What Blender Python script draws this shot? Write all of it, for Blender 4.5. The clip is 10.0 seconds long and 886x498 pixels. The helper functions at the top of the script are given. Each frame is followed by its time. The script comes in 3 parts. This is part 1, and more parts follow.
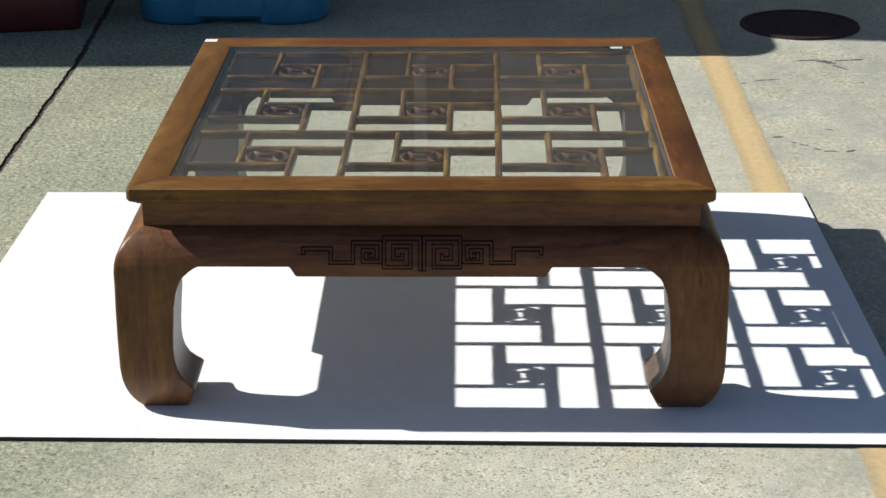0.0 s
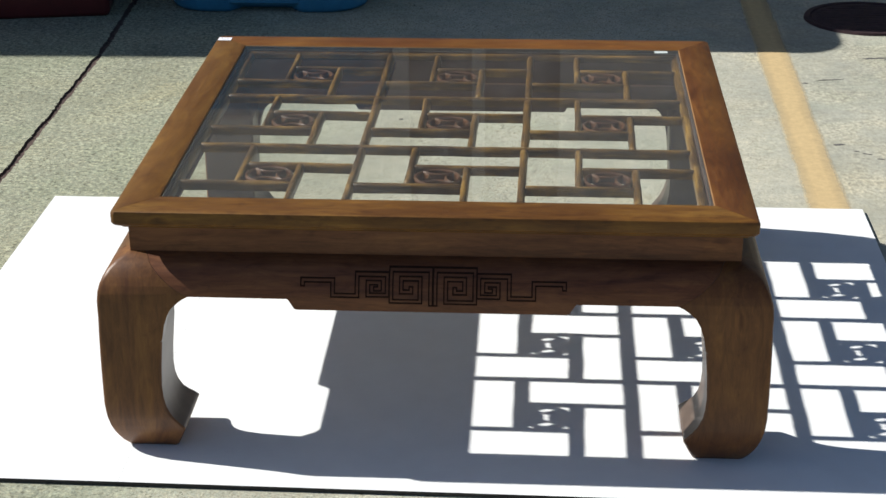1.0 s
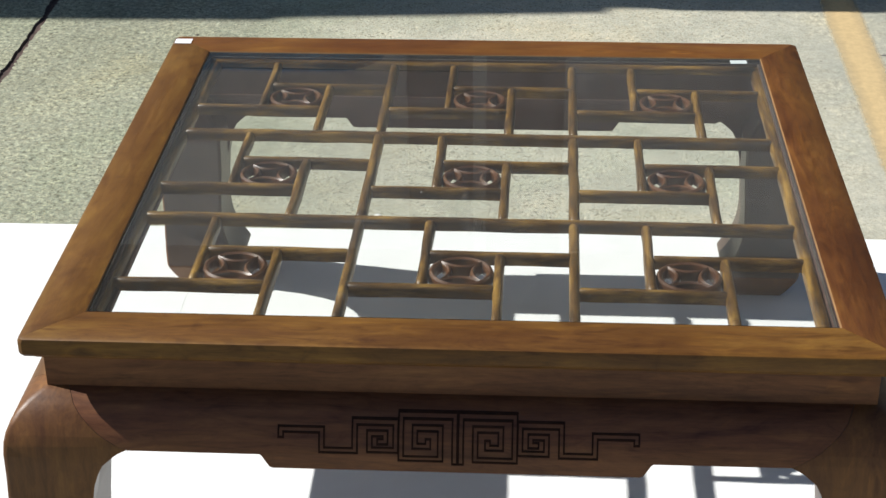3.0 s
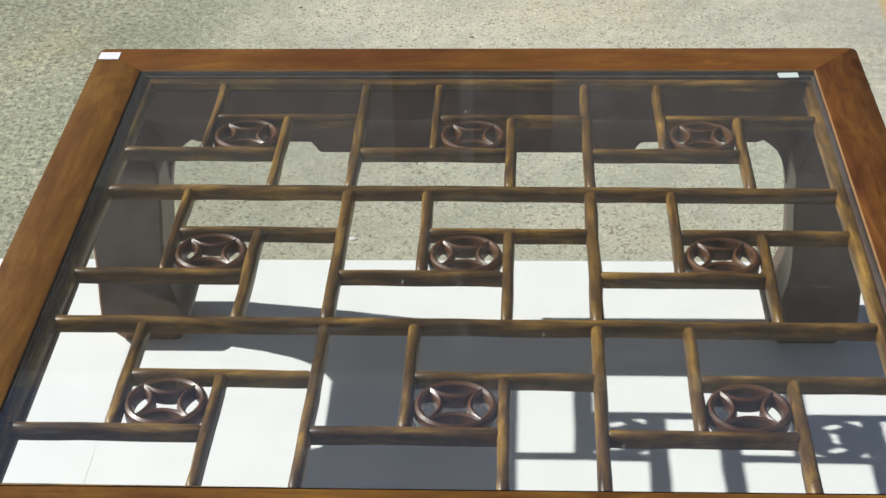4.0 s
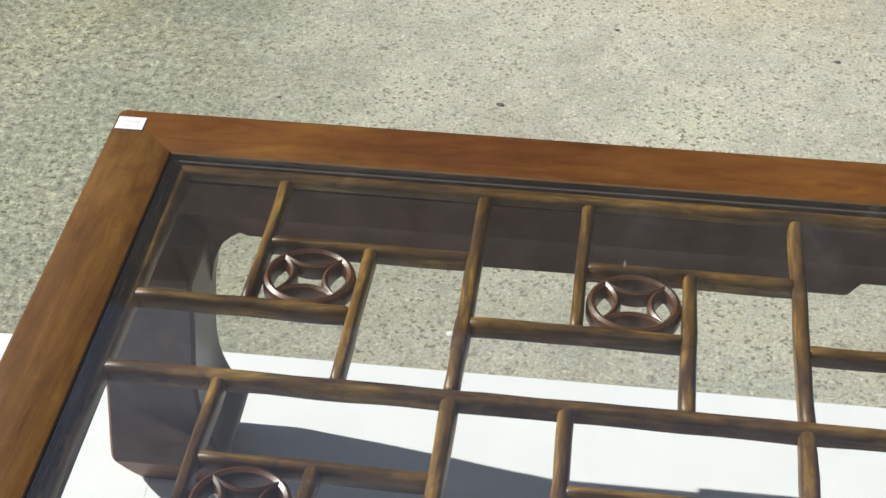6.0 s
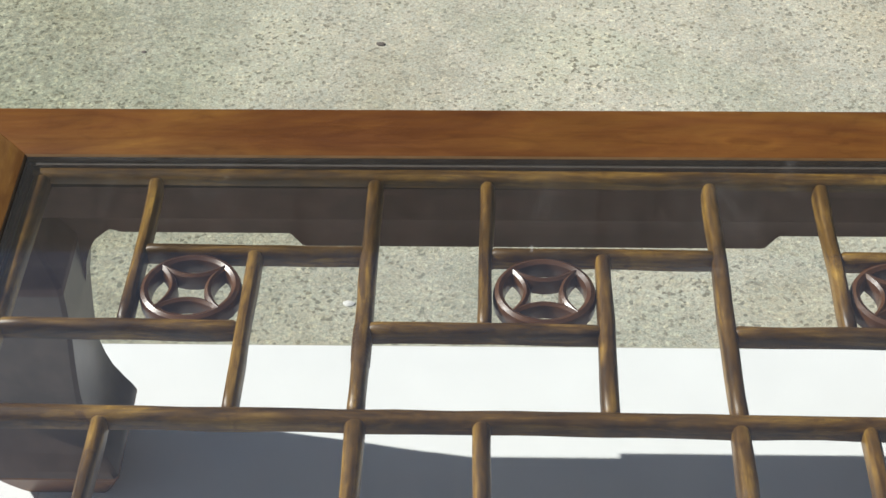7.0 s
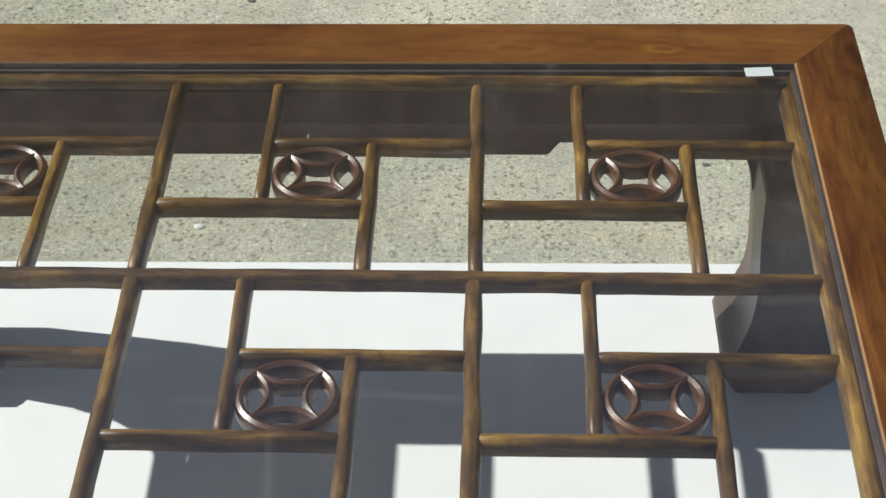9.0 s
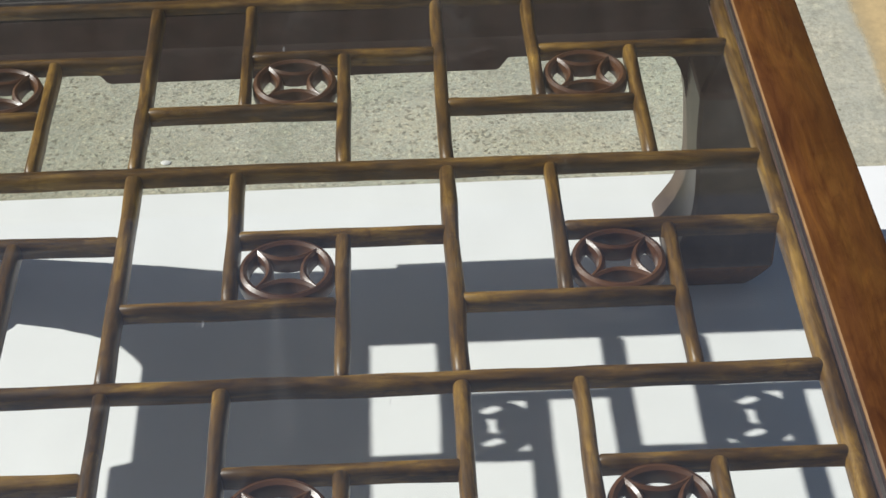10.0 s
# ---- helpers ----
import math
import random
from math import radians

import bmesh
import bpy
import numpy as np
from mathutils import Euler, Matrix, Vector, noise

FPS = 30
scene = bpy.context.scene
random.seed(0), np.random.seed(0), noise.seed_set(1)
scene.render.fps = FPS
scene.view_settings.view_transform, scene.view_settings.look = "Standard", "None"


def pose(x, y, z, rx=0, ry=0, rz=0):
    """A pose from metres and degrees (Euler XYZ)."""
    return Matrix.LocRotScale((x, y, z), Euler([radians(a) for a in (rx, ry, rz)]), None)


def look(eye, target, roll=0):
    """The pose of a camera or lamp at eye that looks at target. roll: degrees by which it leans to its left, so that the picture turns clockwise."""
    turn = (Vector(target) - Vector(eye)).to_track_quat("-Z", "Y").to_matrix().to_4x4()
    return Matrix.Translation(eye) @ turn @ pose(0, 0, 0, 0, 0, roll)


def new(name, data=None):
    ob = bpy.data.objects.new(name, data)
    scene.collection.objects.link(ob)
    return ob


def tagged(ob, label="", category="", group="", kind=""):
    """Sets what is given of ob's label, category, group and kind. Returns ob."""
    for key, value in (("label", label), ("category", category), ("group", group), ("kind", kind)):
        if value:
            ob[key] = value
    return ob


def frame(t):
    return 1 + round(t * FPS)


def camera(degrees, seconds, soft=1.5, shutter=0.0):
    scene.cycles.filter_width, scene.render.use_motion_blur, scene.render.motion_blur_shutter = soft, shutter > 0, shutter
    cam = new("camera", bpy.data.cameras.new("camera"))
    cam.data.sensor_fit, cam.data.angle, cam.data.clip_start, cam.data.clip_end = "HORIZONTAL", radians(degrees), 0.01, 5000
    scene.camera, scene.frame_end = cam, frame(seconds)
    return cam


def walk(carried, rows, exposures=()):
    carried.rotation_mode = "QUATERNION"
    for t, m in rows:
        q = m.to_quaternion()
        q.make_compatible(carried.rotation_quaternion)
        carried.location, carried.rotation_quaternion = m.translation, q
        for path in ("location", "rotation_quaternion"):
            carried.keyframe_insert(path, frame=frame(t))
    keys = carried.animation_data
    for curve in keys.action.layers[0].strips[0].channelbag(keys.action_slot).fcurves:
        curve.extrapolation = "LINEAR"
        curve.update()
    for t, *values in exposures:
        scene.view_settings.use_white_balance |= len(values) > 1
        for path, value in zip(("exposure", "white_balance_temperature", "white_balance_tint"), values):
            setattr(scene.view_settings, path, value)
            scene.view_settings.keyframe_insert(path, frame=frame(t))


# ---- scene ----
cam = camera(30.3, 10.0)
PATH = [
    (0, (0.0872, -2.5825, 1.3977), (0.0531, -0.7409, 0.6184), -0.33),
    (0.5, (0.1098, -2.4746, 1.3884), (0.0445, -0.6440, 0.5855), -0.61),
    (1, (0.1682, -2.3016, 1.3870), (0.0499, -0.4781, 0.5740), -0.46),
    (1.5, (0.1886, -2.1631, 1.3924), (0.0059, -0.3541, 0.5594), -0.57),
    (2, (0.1254, -1.9423, 1.3974), (0.0121, -0.1349, 0.5485), -0.42),
    (2.5, (0.0739, -1.7775, 1.4087), (-0.0047, -0.0012, 0.4930), -0.46),
    (2.7, (0.0796, -1.6937, 1.4003), (-0.0199, 0.0764, 0.4747), -0.83),
    (3.8, (0.0840, -1.1282, 1.3744), (-0.0232, 0.5547, 0.2992), -0.15),
    (4, (0.0549, -1.0276, 1.3800), (-0.0343, 0.6463, 0.2891), -1.43),
    (4.5, (0.0178, -0.8366, 1.3725), (-0.1073, 0.8129, 0.2484), -2.69),
    (5, (0.0756, -0.6034, 1.3516), (-0.1269, 0.9642, 0.1263), -3.17),
    (5.5, (0.0570, -0.4562, 1.3398), (-0.2305, 1.0708, 0.0806), -3.14),
    (5.7, (0.0178, -0.4086, 1.3182), (-0.2394, 1.1428, 0.0824), -1.38),
    (6.8, (-0.0576, -0.1862, 1.3005), (-0.1378, 1.2812, -0.0560), -1.47),
    (7, (-0.0431, -0.1848, 1.3029), (-0.0984, 1.2761, -0.0620), -1.10),
    (7.5, (0.0118, -0.2011, 1.3086), (-0.0116, 1.2687, -0.0476), -0.75),
    (8, (0.0662, -0.2276, 1.3007), (0.0717, 1.2411, -0.0568), -0.46),
    (8.5, (0.1131, -0.2908, 1.3026), (0.0973, 1.1782, -0.0545), -0.74),
    (9, (0.1494, -0.3780, 1.3098), (0.0979, 1.1089, -0.0268), -1.10),
    (9.5, (0.1502, -0.4316, 1.3196), (0.1591, 1.0492, -0.0247), -1.41),
    (10, (0.0906, -0.5448, 1.3252), (0.1498, 0.9424, -0.0108), -0.82),
]
EXPOSURES = [(0, 0.36), (1.5, 0.46), (2.5, 0.56), (4.0, 0.30), (5.5, 0.31), (7.5, 0.30), (8.5, 0.34), (9.0, 0.22), (10.0, 0.12)]
walk(cam, [(t, look(eye, target, roll)) for t, eye, target, roll in PATH], EXPOSURES)

# ---------------------------------------------------------------- light
SUN = Vector((1.217, -0.270, -1.0)).normalized()      # the way the sunlight travels
world = bpy.data.worlds.new("sky")
scene.world = world
world.use_nodes = True
wn = world.node_tree
sky = wn.nodes.new("ShaderNodeTexSky")
sky.sky_type = "NISHITA"
sky.sun_disc = False
sky.sun_elevation = math.asin(-SUN.z)
sky.sun_rotation = math.atan2(-SUN.x, -SUN.y)
sky.air_density, sky.dust_density, sky.ozone_density = 1.0, 1.1, 4.5
wn.nodes["Background"].inputs["Strength"].default_value = 0.054
wn.links.new(sky.outputs["Color"], wn.nodes["Background"].inputs["Color"])
lamp = bpy.data.lights.new("sun", "SUN")
lamp.energy, lamp.angle, lamp.color = 5.0, radians(0.5), (0.985, 0.97, 0.935)
sun = new("sun", lamp)
sun.matrix_world = look((0, 0, 0), SUN) @ Matrix.Identity(4)
sun.location = (-6, 2, 6)


# ---------------------------------------------------------------- materials
def material(name):
    m = bpy.data.materials.new(name)
    m.use_nodes = True
    t = m.node_tree
    return m, t, t.nodes["Principled BSDF"]


def node(t, kind, **inputs):
    n = t.nodes.new(kind)
    for k, v in inputs.items():
        n.inputs[k.replace("_", " ")].default_value = v
    return n


def ramp(t, fac, stops):
    r = t.nodes.new("ShaderNodeValToRGB")
    e = r.color_ramp.elements
    while len(e) < len(stops):
        e.new(0.5)
    for el, (p, c) in zip(e, stops):
        el.position, el.color = p, (*c, 1)
    t.links.new(fac, r.inputs["Fac"])
    return r.outputs["Color"]


def mix(t, kind, fac, a, b):
    n = t.nodes.new("ShaderNodeMix")
    n.data_type, n.blend_type = "RGBA", kind
    for sock, v in ((n.inputs[0], fac), (n.inputs[6], a), (n.inputs[7], b)):
        if isinstance(v, bpy.types.NodeSocket):
            t.links.new(v, sock)
        else:
            sock.default_value = v if isinstance(v, (int, float)) else (*v, 1)
    return n.outputs[2]


def coords(t, scale=(1, 1, 1), shift=(0, 0, 0)):
    c = t.nodes.new("ShaderNodeTexCoord")
    m = t.nodes.new("ShaderNodeMapping")
    m.inputs["Scale"].default_value = scale
    m.inputs["Location"].default_value = shift
    t.links.new(c.outputs["Object"], m.inputs["Vector"])
    return m.outputs["Vector"]


def noise_tex(t, vec, scale, detail=4, rough=0.55, distort=0.0):
    n = node(t, "ShaderNodeTexNoise", Scale=scale, Detail=detail, Roughness=rough, Distortion=distort)
    t.links.new(vec, n.inputs["Vector"])
    return n.outputs["Fac"]


def bump(t, bsdf, height, strength, distance):
    b = node(t, "ShaderNodeBump", Strength=strength, Distance=distance)
    t.links.new(height, b.inputs["Height"])
    t.links.new(b.outputs["Normal"], bsdf.inputs["Normal"])


def wood(name, axis, dark, mid, light, rough=0.38, tone=0.25, close=1.0, gloss=0.5, streaks=0.5, knots=0.0, figure=0.0, wave=1.8, burl=0.0, spread=0.19):
    """Stained and lacquered elm with its grain along one axis."""
    m, t, b = material(name)
    along = [34.0 * close ** 0.4] * 3
    along[axis] = 1.9 * close ** 0.4
    wide = [9.0 * close] * 3
    wide[axis] = 1.5 * close
    info = t.nodes.new("ShaderNodeObjectInfo")
    v1, v2, v0 = coords(t, along), coords(t, wide), coords(t)
    off = t.nodes.new("ShaderNodeVectorMath")
    off.operation = "MULTIPLY_ADD"
    off.inputs[1].default_value = (37, 19, 53)
    t.links.new(info.outputs["Random"], off.inputs[0])
    t.links.new(v2, off.inputs[2])
    off1 = t.nodes.new("ShaderNodeVectorMath")
    off1.operation = "MULTIPLY_ADD"
    off1.inputs[1].default_value = (37, 19, 53)
    t.links.new(info.outputs["Random"], off1.inputs[0])
    t.links.new(v1, off1.inputs[2])
    broad = noise_tex(t, off.outputs[0], 1.6, 8, 0.68, wave)
    fine = noise_tex(t, off1.outputs[0], 5.0, 6, 0.72, 0.4)
    col = ramp(t, broad, [(0.5 - spread, dark), (0.5, mid), (0.5 + spread, light)])
    streak = ramp(t, fine, [(0.34, (0.55, 0.5, 0.45)), (0.55, (1, 1, 1)), (0.75, (1.12, 1.12, 1.1))])
    col = mix(t, "MULTIPLY", streaks, col, streak)
    stain = ramp(t, noise_tex(t, v0, 9.0, 3, 0.5, 0.5), [(0.3, (0.72, 0.68, 0.66)), (0.6, (1, 1, 1))])
    col = mix(t, "MULTIPLY", tone * 2, col, stain)
    patch = t.nodes.new("ShaderNodeVectorMath")
    patch.operation = "MULTIPLY_ADD"
    patch.inputs[1].default_value = (11, 23, 7)
    t.links.new(info.outputs["Random"], patch.inputs[0])
    t.links.new(v0, patch.inputs[2])
    blot = noise_tex(t, patch.outputs[0], 19.0 * max(1.0, close * 0.8), 5, 0.62, 0.9)
    col = mix(t, "MULTIPLY", knots, col, ramp(t, blot, [(0.28, (0.5, 0.42, 0.4)), (0.42, (0.95, 0.93, 0.9)), (0.58, (1, 1, 1)), (0.74, (1.3, 1.32, 1.25))]))
    curl = [46.0] * 3
    curl[axis] = 11.0
    patch2 = t.nodes.new("ShaderNodeVectorMath")
    patch2.operation = "MULTIPLY_ADD"
    patch2.inputs[1].default_value = (61, 5, 29)
    t.links.new(info.outputs["Random"], patch2.inputs[0])
    t.links.new(coords(t, curl), patch2.inputs[2])
    swirl = noise_tex(t, patch2.outputs[0], 1.0, 5, 0.62, 2.2)
    col = mix(t, "MULTIPLY", figure, col, ramp(t, swirl, [(0.32, (0.55, 0.48, 0.45)), (0.47, (0.97, 0.96, 0.95)), (0.56, (1.05, 1.06, 1.0)), (0.70, (1.45, 1.5, 1.25))]))
    if burl:                                      # knots: a dark heart in a pale, swirling ring
        long = [21.0] * 3
        long[axis] = 8.0
        shift = t.nodes.new("ShaderNodeVectorMath")
        shift.operation = "MULTIPLY_ADD"
        shift.inputs[1].default_value = (17, 41, 13)
        t.links.new(info.outputs["Random"], shift.inputs[0])
        t.links.new(coords(t, long), shift.inputs[2])
        bend = t.nodes.new("ShaderNodeTexNoise")
        bend.inputs["Scale"].default_value = 1.3
        t.links.new(shift.outputs[0], bend.inputs["Vector"])
        warp = t.nodes.new("ShaderNodeVectorMath")
        warp.operation = "MULTIPLY_ADD"
        warp.inputs[1].default_value = (0.8, 0.8, 0.8)
        t.links.new(bend.outputs["Color"], warp.inputs[0])
        t.links.new(shift.outputs[0], warp.inputs[2])
        knot = node(t, "ShaderNodeTexVoronoi", Scale=1.0)
        t.links.new(warp.outputs[0], knot.inputs["Vector"])
        pick = t.nodes.new("ShaderNodeSeparateColor")
        t.links.new(knot.outputs["Color"], pick.inputs[0])
        few = ramp(t, pick.outputs[0], [(0.16, (burl, burl, burl)), (0.36, (0, 0, 0))])
        ring = ramp(t, knot.outputs["Distance"], [(0.04, (0.42, 0.33, 0.28)), (0.13, (0.8, 0.72, 0.62)), (0.20, (1.45, 1.5, 1.25)), (0.32, (0.92, 0.9, 0.88)), (0.42, (1.12, 1.13, 1.08)), (0.6, (1, 1, 1))])
        col = mix(t, "MULTIPLY", few, col, ring)
        length = noise_tex(t, patch.outputs[0], 3.2, 3, 0.5, 0.3)
        col = mix(t, "MULTIPLY", 0.8, col, ramp(t, length, [(0.32, (0.72, 0.64, 0.6)), (0.5, (1, 0.98, 0.96)), (0.68, (1.14, 1.18, 1.2))]))
    t.links.new(col, b.inputs["Base Color"])
    r = t.nodes.new("ShaderNodeMapRange")
    r.inputs["To Min"].default_value, r.inputs["To Max"].default_value = rough - 0.08, rough + 0.14
    t.links.new(fine, r.inputs["Value"])
    t.links.new(r.outputs[0], b.inputs["Roughness"])
    b.inputs["Specular IOR Level"].default_value = gloss
    bump(t, b, fine, 0.25, 0.001)
    return m


TOP_D, TOP_M, TOP_L = (0.110, 0.045, 0.0105), (0.156, 0.070, 0.0142), (0.208, 0.106, 0.022)
BACK = [(0.106, 0.036, 0.0110), (0.158, 0.061, 0.0140), (0.206, 0.093, 0.019)]
wood_x = wood("elm_grain_x", 0, TOP_D, TOP_M, TOP_L, 0.40, 0.3, 1.0, 0.32, 0.45, 0.6, 0.75, 1.8, 0.8)
wood_x_red = wood("redder_elm_plank", 0, *BACK, 0.40, 0.3, 1.0, 0.32, 0.28, 0.5, 0.35, 1.2, 0.9)
wood_y = wood("elm_grain_y", 1, *[tuple(0.88 * c for c in k) for k in (TOP_D, TOP_M, TOP_L)], 0.40, 0.3, 1.0, 0.32, 0.3, 0.6, 0.35, 1.8, 0.6)
wood_y_dark = wood("darker_elm_plank", 1, *[tuple(0.86 * c for c in k) for k in BACK], 0.40, 0.3, 1.0, 0.32, 0.6, 0.6, 0.65, 1.8, 0.8)
wood_z = wood("elm_grain_z", 2, (0.098, 0.039, 0.016), (0.148, 0.063, 0.022), (0.208, 0.096, 0.029), 0.42, 0.22, 0.8, 0.32, 0.35, 0.4, 0.5, 2.0, 0.6)
BODY = [(0.086, 0.0325, 0.018), (0.148, 0.058, 0.027), (0.206, 0.089, 0.037)]
body_x = wood("elm_apron_x", 0, *BODY, 0.42, 0.25, 1.0, 0.3, 0.6, 0.4, 0.6, 1.8, 0.6)
body_y = wood("elm_apron_y", 1, (0.084, 0.040, 0.018), (0.142, 0.070, 0.027), (0.195, 0.102, 0.037), 0.42, 0.25, 1.0, 0.3, 0.6, 0.4, 0.6, 1.8, 0.6)
BAR_D, BAR_M, BAR_L = (0.044, 0.021, 0.005), (0.132, 0.069, 0.014), (0.330, 0.196, 0.040)
bar_x = wood("lattice_wood_x", 0, BAR_D, BAR_M, BAR_L, 0.36, 0.5, 4.0, 0.4, 1.0, 1.0, 0.6, 0.45, 0.0, 0.14)
bar_y = wood("lattice_wood_y", 1, BAR_D, BAR_M, BAR_L, 0.36, 0.5, 4.0, 0.4, 1.0, 1.0, 0.6, 0.45, 0.0, 0.14)
coin_wood = wood("coin_wood", 0, (0.045, 0.018, 0.008), (0.090, 0.036, 0.0145), (0.142, 0.061, 0.023), 0.29)


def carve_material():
    m, t, b = material("groove_ribbon")
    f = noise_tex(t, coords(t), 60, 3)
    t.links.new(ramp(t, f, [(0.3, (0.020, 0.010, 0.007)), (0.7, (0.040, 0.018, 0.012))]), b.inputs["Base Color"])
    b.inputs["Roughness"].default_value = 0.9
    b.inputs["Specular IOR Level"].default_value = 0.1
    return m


def glass_material():
    """A thin clear pane: what lies below shows through, each face mirrors by Fresnel."""
    m, t, b = material("clear_glass")
    t.nodes.remove(b)
    clear = t.nodes.new("ShaderNodeBsdfTransparent")
    clear.inputs["Color"].default_value = (0.985, 0.995, 0.985, 1)
    gloss = t.nodes.new("ShaderNodeBsdfGlossy")
    smear = noise_tex(t, coords(t, (3, 14, 1)), 2.2, 6, 0.7, 0.8)
    r = t.nodes.new("ShaderNodeMapRange")
    r.inputs["From Min"].default_value, r.inputs["From Max"].default_value = 0.45, 0.8
    r.inputs["To Min"].default_value, r.inputs["To Max"].default_value = 0.01, 0.09
    t.links.new(smear, r.inputs["Value"])
    t.links.new(r.outputs[0], gloss.inputs["Roughness"])
    fr = node(t, "ShaderNodeFresnel", IOR=2.0)
    mx = t.nodes.new("ShaderNodeMixShader")
    t.links.new(fr.outputs[0], mx.inputs[0])
    t.links.new(clear.outputs[0], mx.inputs[1])
    t.links.new(gloss.outputs[0], mx.inputs[2])
    # thin dust with smears, plus an even pale veil painted in for haze
    haze_dust = t.nodes.new("ShaderNodeBsdfDiffuse")
    haze_dust.inputs["Color"].default_value = (0.82, 0.80, 0.76, 1)
    film0 = ramp(t, noise_tex(t, coords(t, (5, 1.2, 1)), 3.0, 6, 0.7, 1.2), [(0.35, (0.012, 0.012, 0.012)), (0.6, (0.023, 0.023, 0.023)), (0.8, (0.062, 0.062, 0.062))])
    speck = node(t, "ShaderNodeTexVoronoi", Scale=13.0)
    t.links.new(coords(t, (1.6, 0.42, 1)), speck.inputs["Vector"])
    film = mix(t, "ADD", 1.0, film0, ramp(t, speck.outputs["Distance"], [(0.012, (0.16, 0.16, 0.16)), (0.030, (0, 0, 0))]))
    wipe = noise_tex(t, coords(t, (2.6, 19, 1), (0.3, 0.7, 0)), 1.8, 6, 0.62, 0.6)
    film = mix(t, "ADD", 1.0, film, ramp(t, wipe, [(0.60, (0, 0, 0)), (0.76, (0.045, 0.045, 0.045))]))
    mx2 = t.nodes.new("ShaderNodeMixShader")
    t.links.new(film, mx2.inputs[0])
    t.links.new(mx.outputs[0], mx2.inputs[1])
    t.links.new(haze_dust.outputs[0], mx2.inputs[2])
    t.links.new(mx2.outputs[0], t.nodes["Material Output"].inputs["Surface"])
    inner, t, b = material("clear_glass_inside")
    t.nodes.remove(b)
    clear = t.nodes.new("ShaderNodeBsdfTransparent")
    clear.inputs["Color"].default_value = (0.975, 0.992, 0.978, 1)
    t.links.new(clear.outputs[0], t.nodes["Material Output"].inputs["Surface"])
    edge, t, b = material("glass_edge")
    b.inputs["Base Color"].default_value = (0.032, 0.018, 0.016, 1)
    b.inputs["Roughness"].default_value = 0.25
    return m, inner, edge


def plain(name, colour, rough, spread=0.12, scale=30, metal=0.0, relief=0.1):
    m, t, b = material(name)
    v = coords(t)
    f = noise_tex(t, v, scale, 5, 0.6)
    g = noise_tex(t, v, scale / 9, 3, 0.5)
    lo = tuple(c * (1 - spread) for c in colour)
    hi = tuple(min(1, c * (1 + spread)) for c in colour)
    col = mix(t, "MULTIPLY", 0.5, ramp(t, f, [(0.3, lo), (0.7, hi)]),
              ramp(t, g, [(0.3, (1 - spread,) * 3), (0.7, (1, 1, 1))]))
    t.links.new(col, b.inputs["Base Color"])
    b.inputs["Roughness"].default_value, b.inputs["Metallic"].default_value = rough, metal
    bump(t, b, f, relief, 0.001)
    return m


